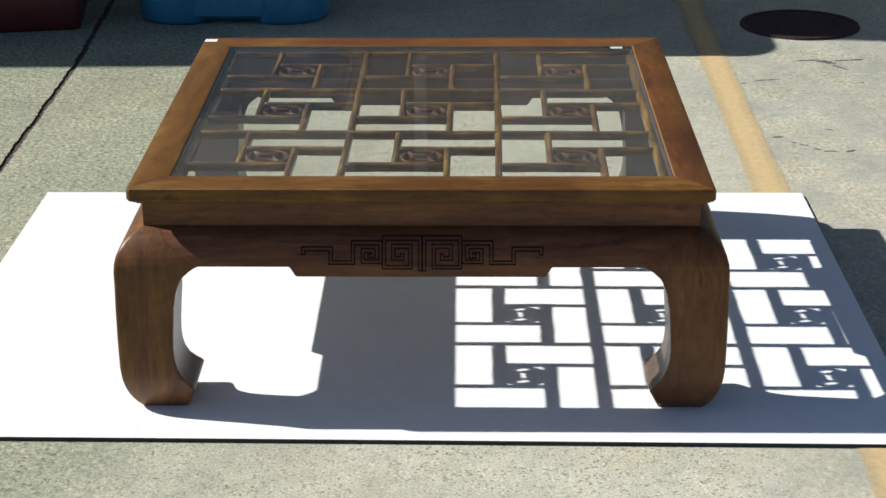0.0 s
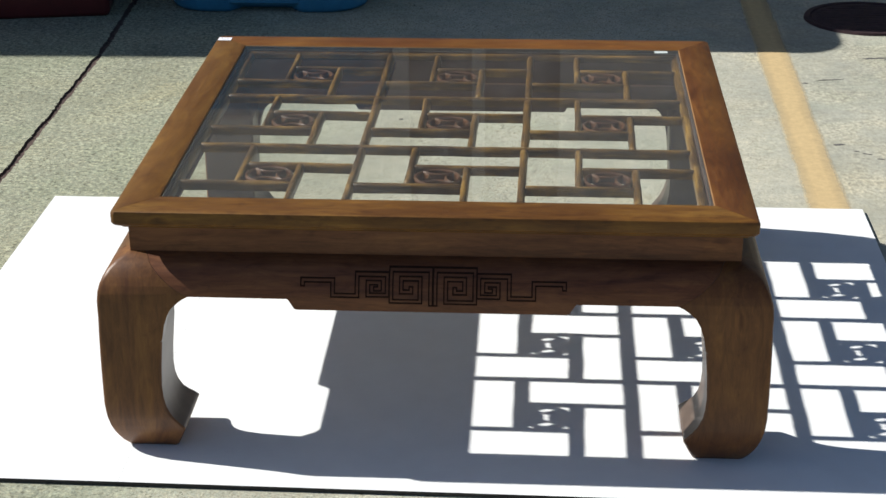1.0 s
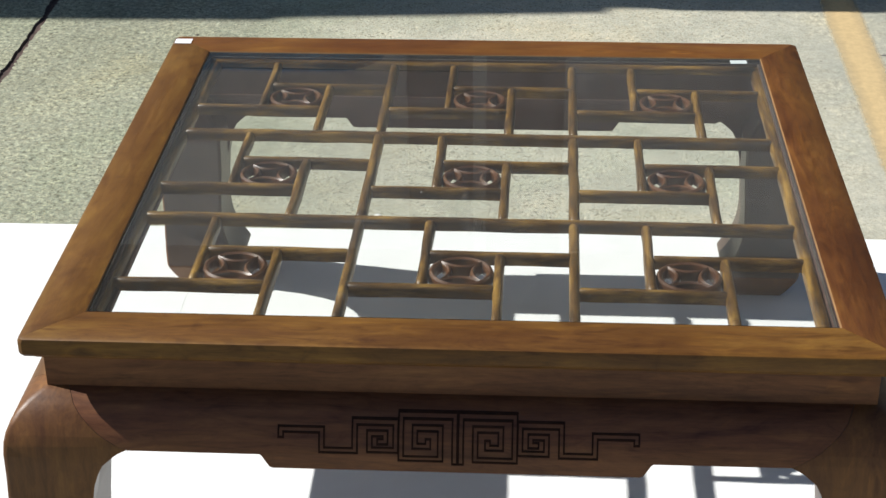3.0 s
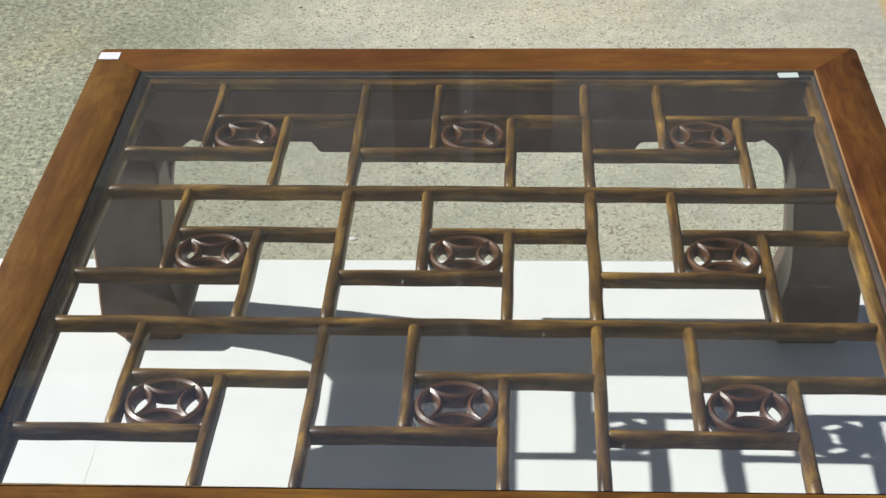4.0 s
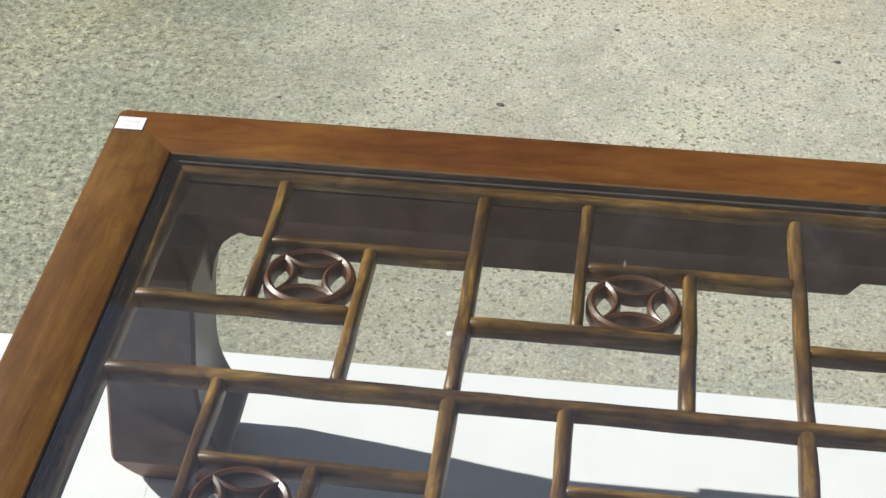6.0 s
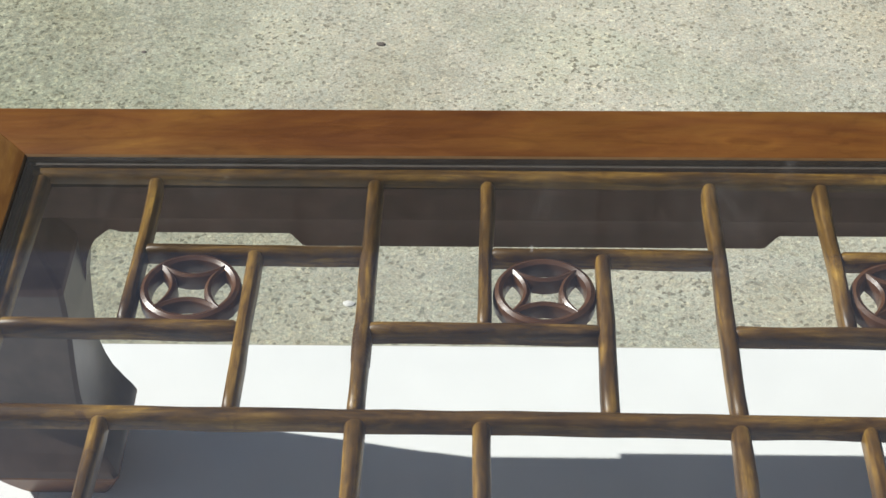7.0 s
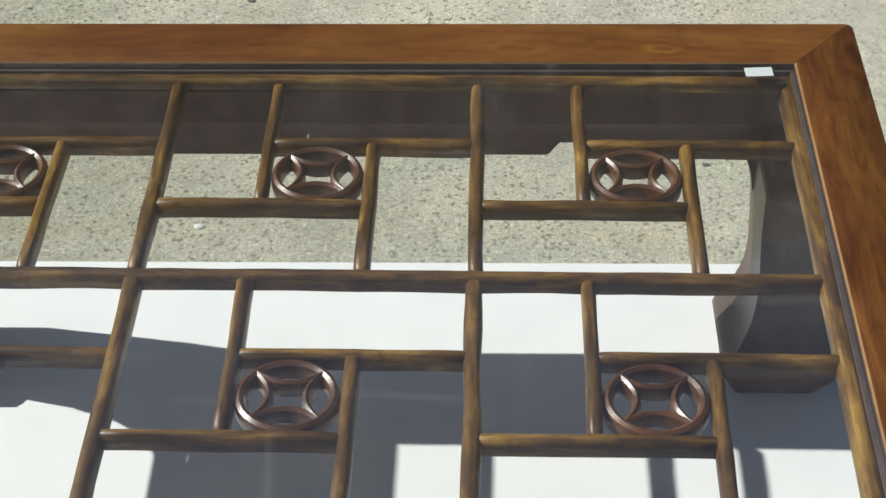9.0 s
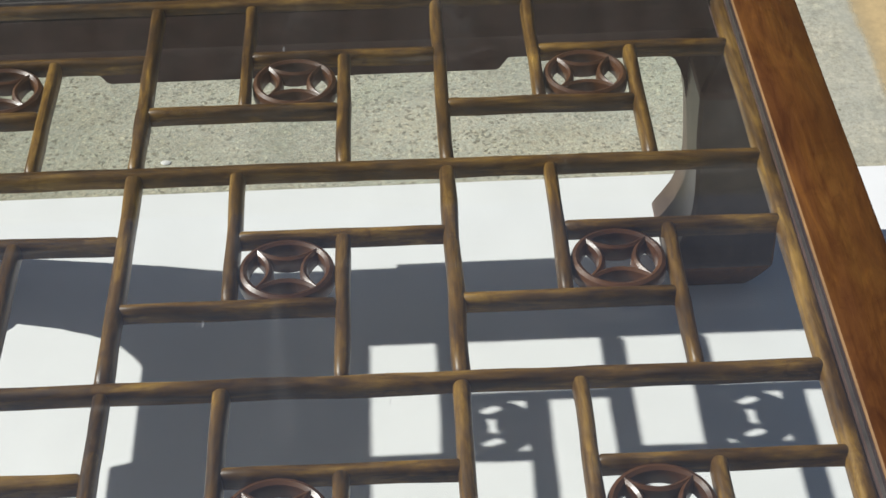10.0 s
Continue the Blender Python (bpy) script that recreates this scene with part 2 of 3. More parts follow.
def concrete_material():
    """Worn concrete, its grit showing on the west side, smeared and patchy past the painted line."""
    m, t, b = material("exposed_concrete")
    v = coords(t)
    large = noise_tex(t, v, 0.8, 5, 0.6, 0.4)
    med = noise_tex(t, v, 5.0, 6, 0.65, 0.3)
    small = noise_tex(t, v, 30.0, 5, 0.7, 0.3)
    grain = noise_tex(t, v, 205.0, 3, 0.6)
    fine = noise_tex(t, v, 390.0, 2, 0.6)
    base = ramp(t, large, [(0.30, (0.37, 0.358, 0.302)), (0.5, (0.45, 0.433, 0.366)), (0.68, (0.52, 0.495, 0.416))])
    sx = t.nodes.new("ShaderNodeSeparateXYZ")
    t.links.new(v, sx.inputs[0])
    drift = t.nodes.new("ShaderNodeMath"); drift.operation = "MULTIPLY_ADD"; drift.inputs[1].default_value = 0.42
    t.links.new(sx.outputs[0], drift.inputs[0])
    t.links.new(noise_tex(t, v, 1.1, 4, 0.6, 0.6), drift.inputs[2])
    base = mix(t, "MULTIPLY", 1.0, base, ramp(t, drift.outputs[0], [(0.18, (0.72, 0.76, 0.70)), (0.48, (1.04, 1.04, 1.03)), (0.85, (1.08, 1.09, 1.10))]))
    # how much of the grit is bare
    side = t.nodes.new("ShaderNodeMath"); side.operation = "MULTIPLY_ADD"; side.inputs[1].default_value = 0.22
    t.links.new(med, side.inputs[0])
    t.links.new(sx.outputs[0], side.inputs[2])
    bare = ramp(t, side.outputs[0], [(0.60, (1, 1, 1)), (0.86, (0.22, 0.22, 0.22))])
    smear = ramp(t, side.outputs[0], [(0.62, (0, 0, 0)), (0.9, (1, 1, 1))])
    ochre = noise_tex(t, coords(t, (1, 1, 1), (1.9, 4.4, 0)), 2.3, 5, 0.65, 0.6)
    base = mix(t, "MULTIPLY", 0.55, base, ramp(t, ochre, [(0.36, (0.90, 0.95, 0.90)), (0.5, (1, 1, 1)), (0.60, (1.02, 0.99, 0.93)), (0.70, (1.10, 1.0, 0.84))]))
    base = mix(t, "MULTIPLY", 0.85, base, ramp(t, med, [(0.28, (0.77, 0.78, 0.76)), (0.5, (0.97, 0.97, 0.95)), (0.7, (1.10, 1.09, 1.04))]))
    patchy = noise_tex(t, coords(t, (1, 1, 1), (7.3, 2.2, 0)), 6.0, 5, 0.62, 0.2)
    base = mix(t, "MULTIPLY", smear, base, ramp(t, patchy, [(0.38, (0.82, 0.84, 0.85)), (0.5, (0.89, 0.90, 0.90)), (0.60, (0.98, 0.97, 0.95))]))
    flake = noise_tex(t, coords(t, (1, 0.7, 1), (2.3, 8.2, 0)), 95.0, 5, 0.72, 0.1)
    worn = mix(t, "MULTIPLY", 1.0, smear, ramp(t, patchy, [(0.38, (0.25, 0.25, 0.25)), (0.60, (1, 1, 1))]))
    base = mix(t, "MULTIPLY", worn, base, ramp(t, flake, [(0.36, (0.66, 0.66, 0.64)), (0.48, (0.92, 0.92, 0.91)), (0.54, (1.06, 1.05, 1.0)), (0.64, (1.36, 1.34, 1.26))]))
    base = mix(t, "MULTIPLY", 0.6, base, ramp(t, small, [(0.3, (0.74, 0.74, 0.71)), (0.55, (1, 1, 1)), (0.75, (1.12, 1.1, 1.06))]))
    k1 = mix(t, "MULTIPLY", 1.0, bare, (0.78, 0.78, 0.78))
    base = mix(t, "MULTIPLY", k1, base, ramp(t, grain, [(0.30, (0.52, 0.52, 0.49)), (0.43, (0.95, 0.96, 0.95)), (0.57, (1.04, 1.05, 1.03)), (0.70, (1.45, 1.47, 1.42))]))
    coarse = noise_tex(t, v, 84.0, 4, 0.68)
    wside = t.nodes.new("ShaderNodeMath"); wside.operation = "MULTIPLY_ADD"; wside.inputs[1].default_value = -1.0; wside.inputs[2].default_value = 0.22
    t.links.new(side.outputs[0], wside.inputs[0])
    west = ramp(t, wside.outputs[0], [(0.45, (0, 0, 0)), (0.85, (0.62, 0.62, 0.62))])
    base = mix(t, "MULTIPLY", west, base, ramp(t, coarse, [(0.37, (0.34, 0.34, 0.32)), (0.46, (0.88, 0.88, 0.86)), (0.54, (1.1, 1.1, 1.07)), (0.64, (1.75, 1.72, 1.62))]))
    k2 = mix(t, "MULTIPLY", 1.0, bare, (0.6, 0.6, 0.6))
    base = mix(t, "MULTIPLY", k2, base, ramp(t, fine, [(0.32, (0.5, 0.49, 0.46)), (0.5, (1, 1, 1)), (0.70, (1.35, 1.33, 1.27))]))
    grit = node(t, "ShaderNodeTexVoronoi", Scale=230.0)
    t.links.new(v, grit.inputs["Vector"])
    sep = t.nodes.new("ShaderNodeSeparateColor")
    t.links.new(grit.outputs["Color"], sep.inputs[0])
    thick = mix(t, "MULTIPLY", 1.0, bare, ramp(t, med, [(0.35, (0.32, 0.32, 0.32)), (0.65, (0.95, 0.95, 0.95))]))
    dark = ramp(t, sep.outputs[0], [(0.08, (0.40, 0.39, 0.37)), (0.14, (1, 1, 1))])
    pale = ramp(t, sep.outputs[1], [(0.84, (1, 1, 1)), (0.92, (1.25, 1.23, 1.16))])
    base = mix(t, "MULTIPLY", thick, base, dark)
    base = mix(t, "MULTIPLY", k1, base, pale)
    tint = ramp(t, sep.outputs[2], [(0.2, (0.94, 1.0, 1.03)), (0.5, (1, 1, 1)), (0.8, (1.04, 0.99, 0.95))])
    base = mix(t, "MULTIPLY", mix(t, "MULTIPLY", 1.0, bare, (0.5, 0.5, 0.5)), base, tint)
    pits = node(t, "ShaderNodeTexVoronoi", Scale=34.0)
    t.links.new(coords(t, (1, 1, 1), (3.1, 1.7, 0)), pits.inputs["Vector"])
    sp = t.nodes.new("ShaderNodeSeparateColor")
    t.links.new(pits.outputs["Color"], sp.inputs[0])
    few = ramp(t, sp.outputs[0], [(0.86, (0, 0, 0)), (0.9, (0.8, 0.8, 0.8))])
    spots = ramp(t, pits.outputs["Distance"], [(0.06, (0.28, 0.26, 0.23)), (0.12, (1, 1, 1))])
    base = mix(t, "MULTIPLY", few, base, spots)
    t.links.new(base, b.inputs["Base Color"])
    b.inputs["Roughness"].default_value = 0.9
    b.inputs["Specular IOR Level"].default_value = 0.25
    bump(t, b, mix(t, "MULTIPLY", 1.0, mix(t, "MIX", 0.4, grain, fine), bare), 0.28, 0.002)
    return m


def worn_paint(name, colour):
    """Road paint worn through to the concrete."""
    m, t, b = material(name)
    v = coords(t)
    f = noise_tex(t, v, 55, 6, 0.75)
    g = noise_tex(t, v, 5, 4, 0.6)
    t.links.new(mix(t, "MULTIPLY", 0.8, colour, ramp(t, f, [(0.3, (0.75, 0.75, 0.74)), (0.65, (1.05, 1.05, 1.05))])), b.inputs["Base Color"])
    b.inputs["Roughness"].default_value = 0.85
    # how far from the line's middle, from one there to nothing at its soft edges
    across = t.nodes.new("ShaderNodeVectorMath"); across.operation = "DOT_PRODUCT"; across.inputs[1].default_value = (1, -0.0131, 0)
    t.links.new(v, across.inputs[0])
    gone = t.nodes.new("ShaderNodeMath"); gone.operation = "SUBTRACT"; gone.inputs[1].default_value = 0.7883
    t.links.new(across.outputs["Value"], gone.inputs[0])
    far = t.nodes.new("ShaderNodeMath"); far.operation = "ABSOLUTE"
    t.links.new(gone.outputs[0], far.inputs[0])
    ad = t.nodes.new("ShaderNodeMath"); ad.operation = "MULTIPLY_ADD"; ad.inputs[1].default_value = -21.0
    t.links.new(far.outputs[0], ad.inputs[0])
    wear = t.nodes.new("ShaderNodeMath"); wear.operation = "MULTIPLY_ADD"; wear.inputs[1].default_value = 0.30; wear.inputs[2].default_value = 0.83
    t.links.new(g, wear.inputs[0])
    t.links.new(wear.outputs[0], ad.inputs[2])
    ad2 = t.nodes.new("ShaderNodeMath"); ad2.operation = "MULTIPLY_ADD"; ad2.inputs[1].default_value = 0.22
    t.links.new(f, ad2.inputs[0])
    t.links.new(ad.outputs[0], ad2.inputs[2])
    keep = ramp(t, ad2.outputs[0], [(0.06, (0, 0, 0)), (0.30, (0.55, 0.55, 0.55)), (0.75, (0.82, 0.82, 0.82))])
    t.links.new(keep, b.inputs["Alpha"])
    return m


carve = carve_material()
# inner wood: shade put into one colour, grey bounced light into the other
inside_shade = plain("dark_inside_shade", (0.100, 0.062, 0.053), 0.7, 0.25, 25)
inner_bounce = plain("bounce_greyed_wood", (0.088, 0.062, 0.048), 0.36, 0.25, 30)
for m, gloss in ((inside_shade, 0.15), (inner_bounce, 0.36)):
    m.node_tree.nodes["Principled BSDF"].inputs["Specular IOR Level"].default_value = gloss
# chamfer colour carries the sunlit highlight along the rails' inner arris
lit_arris = plain("lit_arris", (0.235, 0.128, 0.048), 0.42, 0.2, 40)
rebate_wood = plain("grey_rebate", (0.066, 0.054, 0.047), 0.75, 0.3, 50)
glass = glass_material()
concrete = concrete_material()
yellow = worn_paint("worn_yellow_paint", (0.66, 0.485, 0.245))
white_board = plain("white_board_face", (0.83, 0.84, 0.83), 0.55, 0.03, 14, 0.0, 0.04)
board_edge = plain("board_dark_edge", (0.03, 0.028, 0.027), 0.8)
iron = plain("rusty_cast_iron", (0.050, 0.024, 0.027), 0.8, 0.35, 40, 0.2, 0.5)
blue_plastic = plain("blue_plastic", (0.030, 0.195, 0.36), 0.4, 0.15, 20)
red_plastic = plain("dark_red_plastic", (0.085, 0.012, 0.014), 0.5, 0.2, 20)
sticker_paper = plain("white_sticker_paper", (0.82, 0.82, 0.85), 0.5, 0.03, 30)
# white paper dimmed in its colour for the haze over the pane
hazed_paper = plain("hazed_sticker_paper", (0.56, 0.61, 0.58), 0.5, 0.04, 30)
sticker_ink = plain("pale_grey_ink", (0.79, 0.785, 0.81), 0.6)
dirt = plain("joint_dirt", (0.085, 0.055, 0.045), 0.95, 0.4, 60, 0.0, 0.5)
stone = plain("grey_pebble", (0.15, 0.13, 0.11), 0.9, 0.3, 80)
pale_stone = plain("pale_chip", (0.75, 0.74, 0.70), 0.8, 0.1, 80)
tar = plain("grey_black_tar", (0.135, 0.128, 0.120), 0.7, 0.3, 80)
stucco = plain("drab_stucco", (0.34, 0.33, 0.34), 0.9, 0.12, 25, 0.0, 0.4)
pale_panel_paint = plain("pale_beige_panel", (0.74, 0.72, 0.66), 0.9, 0.1, 12, 0.0, 0.3)
grey_panel_paint = plain("plain_grey_panel", (0.42, 0.405, 0.375), 0.8, 0.25, 9)
roof_paint = plain("drab_roof_paint", (0.24, 0.22, 0.19), 0.7, 0.2, 20)


# ---------------------------------------------------------------- mesh helpers
def link(name, bm, mat, parent=None, label="", angle=38, smooth=True):
    me = bpy.data.meshes.new(name)
    bmesh.ops.recalc_face_normals(bm, faces=bm.faces)
    bm.to_mesh(me)
    bm.free()
    for mm in (mat if isinstance(mat, (list, tuple)) else (mat,)):
        me.materials.append(mm)
    if smooth:
        for p in me.polygons:
            p.use_smooth = True
        me.set_sharp_from_angle(angle=radians(angle))
    ob = new(name, me)
    if parent is not None:
        ob.parent = parent
    if label:
        ob["label"] = label
    return ob


def part(name, bm, mat, parent, label="", angle=38):
    return link(name, bm, mat, parent, label, angle)


def loft(bm, rings, closed=True, caps=True):
    """Skin over rings of as many points each."""
    vs = [[bm.verts.new(p) for p in r] for r in rings]
    n = len(vs[0])
    for a, b in zip(vs, vs[1:]):
        for i in range(n if closed else n - 1):
            j = (i + 1) % n
            bm.faces.new((a[i], a[j], b[j], b[i]))
    if caps:
        bm.faces.new(vs[0])
        bm.faces.new(vs[-1])
    return vs


def box(bm, x0, x1, y0, y1, z0, z1):
    loft(bm, [[(x0, y0, z), (x1, y0, z), (x1, y1, z), (x0, y1, z)] for z in (z0, z1)])


def bevel(bm, width, segments=2, angle=30):
    es = [e for e in bm.edges if len(e.link_faces) == 2 and e.calc_face_angle(0) > radians(angle)]
    bmesh.ops.bevel(bm, geom=es, offset=width, segments=segments, profile=0.6, affect="EDGES")


def curve(points, z):
    """Linear reading of a list of (z, value)."""
    for (a, va), (b, vb) in zip(points, points[1:]):
        if (a - z) * (b - z) <= 0:
            return va + (vb - va) * ((z - a) / (b - a) if b != a else 0)
    return points[0][1] if abs(z - points[0][0]) < abs(z - points[-1][0]) else points[-1][1]


# ---------------------------------------------------------------- ground
def build_ground():
    bm = bmesh.new()
    ys = [-150, -20, -3] + [0.4 + 0.006 * i for i in range(460)] + [8, 30, 200]
    rows = []
    for i, y in enumerate(ys):
        x = -1.0845 - 0.015 * (y - 1.2) - 0.045 * max(0, min(y, 9) - 2.13)
        w = 0.0088 + 0.004 * noise.noise(Vector((0, y * 11, 2)))
        j = 0.005 * noise.noise(Vector((5, y * 9, 0)))
        a, b = (0.0062 * noise.noise(Vector((9, y * 95, k))) + 0.0035 * noise.noise(Vector((3, y * 40, k))) for k in (1, 7))
        rows.append([(-150, y, 0), (x - w + j + a, y, 0), (x - w * 0.5 + j + a * 0.5, y, -0.005), (x + w * 0.5 + j + b * 0.5, y, -0.005), (x + w + j * 0.5 + b, y, 0), (150, y, 0)])
    vs = loft(bm, rows, closed=False, caps=False)
    for f in bm.faces:
        if sum(v.co.z for v in f.verts) < -0.001:
            f.material_index = 1
    ob = link("ground", bm, (concrete, dirt), smooth=False)
    tagged(ob, "grey weathered concrete yard with exposed grit and a joint", "ground", kind="structure")


build_ground()


def build_line():
    bm = bmesh.new()
    ys = [-6 + 0.3 * i for i in range(40)]
    loft(bm, [[(0.7203 + 0.0131 * y, y, 0.0015), (0.8563 + 0.0131 * y, y, 0.0015)] for y in ys], False, False)
    ob = link("painted_line", bm, yellow, smooth=False)
    tagged(ob, "faded yellow painted line on the concrete", "road marking", kind="structure")


build_line()


# an unseen flat roof added behind the yard to shade the far ground
def build_shade_roof():
    h = 2.6
    dx, dy = SUN.x / -SUN.z * h, SUN.y / -SUN.z * h
    root = tagged(new("shade_roof"), "unseen flat roof on posts and low wall added to shade the far ground", "building", kind="structure")
    # outline of the shade on the ground, carried back up the sun below
    edge = [(-9, 2.15), (-1.391, 2.153), (-1.383, 2.101), (-0.552, 2.117), (-0.517, 2.135), (0.26, 2.196), (0.264, 2.226), (0.594, 2.231), (0.902, 2.247), (0.923, 2.269), (0.937, 2.316), (0.951, 2.433), (1.363, 2.384), (9, 2.402)]
    bm = bmesh.new()
    pts = [(x - dx, y - dy) for x, y in edge] + [(9 - dx, 4.2), (-9 - dx, 4.2)]
    loft(bm, [[(x, y, z) for x, y in pts] for z in (h - 0.02, h)])
    part("roof", bm, roof_paint, root)
    bm = bmesh.new()
    box(bm, -9 - dx, 9 - dx, 4.9, 5.1, 0, 1.6)
    part("wall", bm, stucco, root)
    for x in (-9.0, -5.0, 4.0):
        bm = bmesh.new()
        box(bm, x - 0.05, x + 0.05, 4.0, 4.1, 0, h - 0.02)
        bevel(bm, 0.006, 2)
        part("post", bm, stucco, root)


build_shade_roof()


def build_mirrored_wall():
    """Unseen panels added far behind, closing the yard, for the pane to mirror: pale with grey between."""
    root = tagged(new("mirrored_wall"), "tall pale and grey panels added out of view for the pane to mirror", "wall", kind="structure")
    for name, x0, x1, y0, mat in (("stucco_front", -14, -0.72, 8.0, pale_panel_paint), ("timber_front", -0.719, -0.30, 8.05, grey_panel_paint),
                                  ("stucco_front", -0.2995, -0.2155, 8.0, pale_panel_paint), ("timber_front", -0.215, 0.279, 8.05, grey_panel_paint), ("stucco_front", 0.28, 14, 8.0, pale_panel_paint)):
        bm = bmesh.new()
        box(bm, x0, x1, y0, 8.3, -0.02, 6.5)
        part(name, bm, mat, root)


build_mirrored_wall()


# ---------------------------------------------------------------- white boards under the table
BOARD = 0.008


def build_boards():
    def sheet(corners, label):
        bm = bmesh.new()
        loft(bm, [[(x, y, 0.0012) for x, y in corners], [(x, y, BOARD) for x, y in corners]])
        bm.faces.ensure_lookup_table()
        for f in bm.faces:
            f.normal_update()
            f.material_index = 0 if abs(f.normal.z) > 0.5 and f.calc_center_median().z > BOARD * 0.7 else 1
        ob = link("white_board", bm, (white_board, board_edge), smooth=False)
        return tagged(ob, label, "board", "boards under the table")
    sheet([(-0.4891, -0.1318), (0.8655, -0.1458), (0.8690, 1.0460), (-0.4935, 1.0455)], "large square white foam board lying on the concrete")
    sheet([(-0.9228, -0.1280), (-0.4894, -0.1318), (-0.4938, 1.0455), (-0.9212, 1.0450)], "narrow white foam board beside the larger one")


build_boards()

# ---------------------------------------------------------------- the table
W, D, TOP = 1.001, 0.9480, 0.4145
FLOOR = BOARD
table = tagged(new("coffee_table"), "low brown carved wooden coffee table with glass top on white boards", "coffee table")
table.location = (0, 0, FLOOR)
T = TOP - FLOOR                                   # the table's own height
IN = (-0.4330, 0.4355, 0.0658, 0.8802)                # the opening between the top's rails


def splay(bm):
    """The table is a little wider at its back."""
    for v in bm.verts:
        v.co.x *= 1 + 0.0075 * v.co.y / D
        v.co.x += 0.0012 - 0.0026 * v.co.y / D
    return bm


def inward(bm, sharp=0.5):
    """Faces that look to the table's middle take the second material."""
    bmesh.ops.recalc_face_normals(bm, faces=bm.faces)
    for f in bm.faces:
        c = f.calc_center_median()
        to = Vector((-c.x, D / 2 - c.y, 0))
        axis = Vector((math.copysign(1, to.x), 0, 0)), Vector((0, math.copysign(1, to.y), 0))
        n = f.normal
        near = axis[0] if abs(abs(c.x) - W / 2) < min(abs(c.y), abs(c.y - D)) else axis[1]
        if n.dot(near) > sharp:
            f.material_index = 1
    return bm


def rails():
    """Four mitred rails with a softly rounded edge and a rebate for the pane."""
    prof = [(0.005, T), (0.962, T), (0.978, T - 0.0004), (1.0, T - 0.0020), (1.0, T - 0.0078), (1.055, T - 0.0078), (1.055, T - 0.024), (1.2, T - 0.024), (1.2, T - 0.031), (0.012, T - 0.031), (0.011, T - 0.0285),
            (0.006, T - 0.0265), (0.002, T - 0.024), (0.0, T - 0.0205), (0.0, T - 0.006), (0.0015, T - 0.002)]
    x0, x1, y0, y1 = -W / 2, W / 2, 0.0, D

    def at(side, u, z, end):
        # u up to 1 runs over the rail's face, past it into the rebate
        fl, fr, ff, fb = IN[0] - x0, x1 - IN[1], IN[2] - y0, y1 - IN[3]
        k = (lambda f: (u if u < 0.5 else f + (u - 1.0) * 0.07))
        left, right, front, back = x0 + k(fl), x1 - k(fr), y0 + k(ff), y1 - k(fb)
        return {"front": ((left, front), (right, front)), "back": ((left, back), (right, back)),
                "left": ((left, front), (left, back)), "right": ((right, front), (right, back))}[side][end] + (z,)
    for side in ("front", "back", "left", "right"):
        bm = bmesh.new()
        a, b = ([Vector(at(side, u, z, e)) for u, z in prof] for e in (0, 1))
        run = (b[0] - a[0]).normalized()
        soft = [0.0022 if u < 0.1 else 0.0 for u, z in prof]       # the outer corners are worn round
        mid = Vector((0, D / 2, 0))
        ends = []
        for ring in (a, b):
            ends.append([p + Vector((math.copysign(k, mid.x - p.x), math.copysign(k, mid.y - p.y), 0)) for p, k in zip(ring, soft)])
        loft(bm, [ends[0], [p + run * 0.006 for p in a], [p - run * 0.006 for p in b], ends[1]])
        # rebate walls take the shade colour, the chamfer its painted highlight
        for k, f in enumerate(bm.faces):
            side_no = k % len(prof)
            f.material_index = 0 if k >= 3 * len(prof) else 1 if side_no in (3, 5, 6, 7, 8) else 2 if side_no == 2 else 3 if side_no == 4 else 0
        for v in bm.verts:                        # hairline at the mitres
            if side in ("left", "right"):
                v.co.y += 0.0004 if v.co.y < D / 2 else -0.0004
        part("top_rail", splay(bm), ({"left": wood_y, "right": wood_y_dark, "back": wood_x_red}.get(side, wood_x), inside_shade, lit_arris, rebate_wood), table, angle=25)


rails()

bm = bmesh.new()
box(bm, IN[0] + 0.001, IN[1] - 0.001, IN[2] + 0.001, IN[3] - 0.001, T - 0.0073, T - 0.0013)
for f in bm.faces:
    f.normal_update()
    f.material_index = 0 if f.calc_center_median().z > T - 0.0015 else 1 if abs(f.normal.z) > 0.5 else 2
pane = part("glass_pane", splay(bm), glass, table, "clear glass pane set flush in the frame")
pane.visible_shadow = False

# waist: the narrow set-back band below the top
for i, (x0, x1, y0, y1) in enumerate(((-0.478, 0.478, 0.022, 0.053), (-0.478, 0.478, D - 0.0642, D - 0.022), (-0.478, -0.447, 0.0532, D - 0.0632), (0.447, 0.478, 0.0532, D - 0.0632))):
    bm = bmesh.new()
    box(bm, x0, x1, y0, y1, T - 0.0752, T - 0.0312)
    part("waist_band", splay(inward(bm)), (body_x if i < 2 else body_y, inside_shade), table)

# how far apron and legs swell out past the top's edge, by height
BULGE = [(T - 0.0752, -0.022), (T - 0.079, -0.014), (T - 0.086, -0.001), (T - 0.095, 0.0095), (T - 0.106, 0.0170), (T - 0.118, 0.0225), (T - 0.130, 0.0258),
         (T - 0.145, 0.0276), (T - 0.175, 0.0280), (0.20, 0.0290), (0.15, 0.0293), (0.12, 0.0290), (0.085, 0.0285), (0.062, 0.0262), (0.046, 0.0225), (0.034, 0.0185), (0.022, 0.0130), (0.011, 0.0070), (0.004, 0.0020), (0.0, -0.0010)]
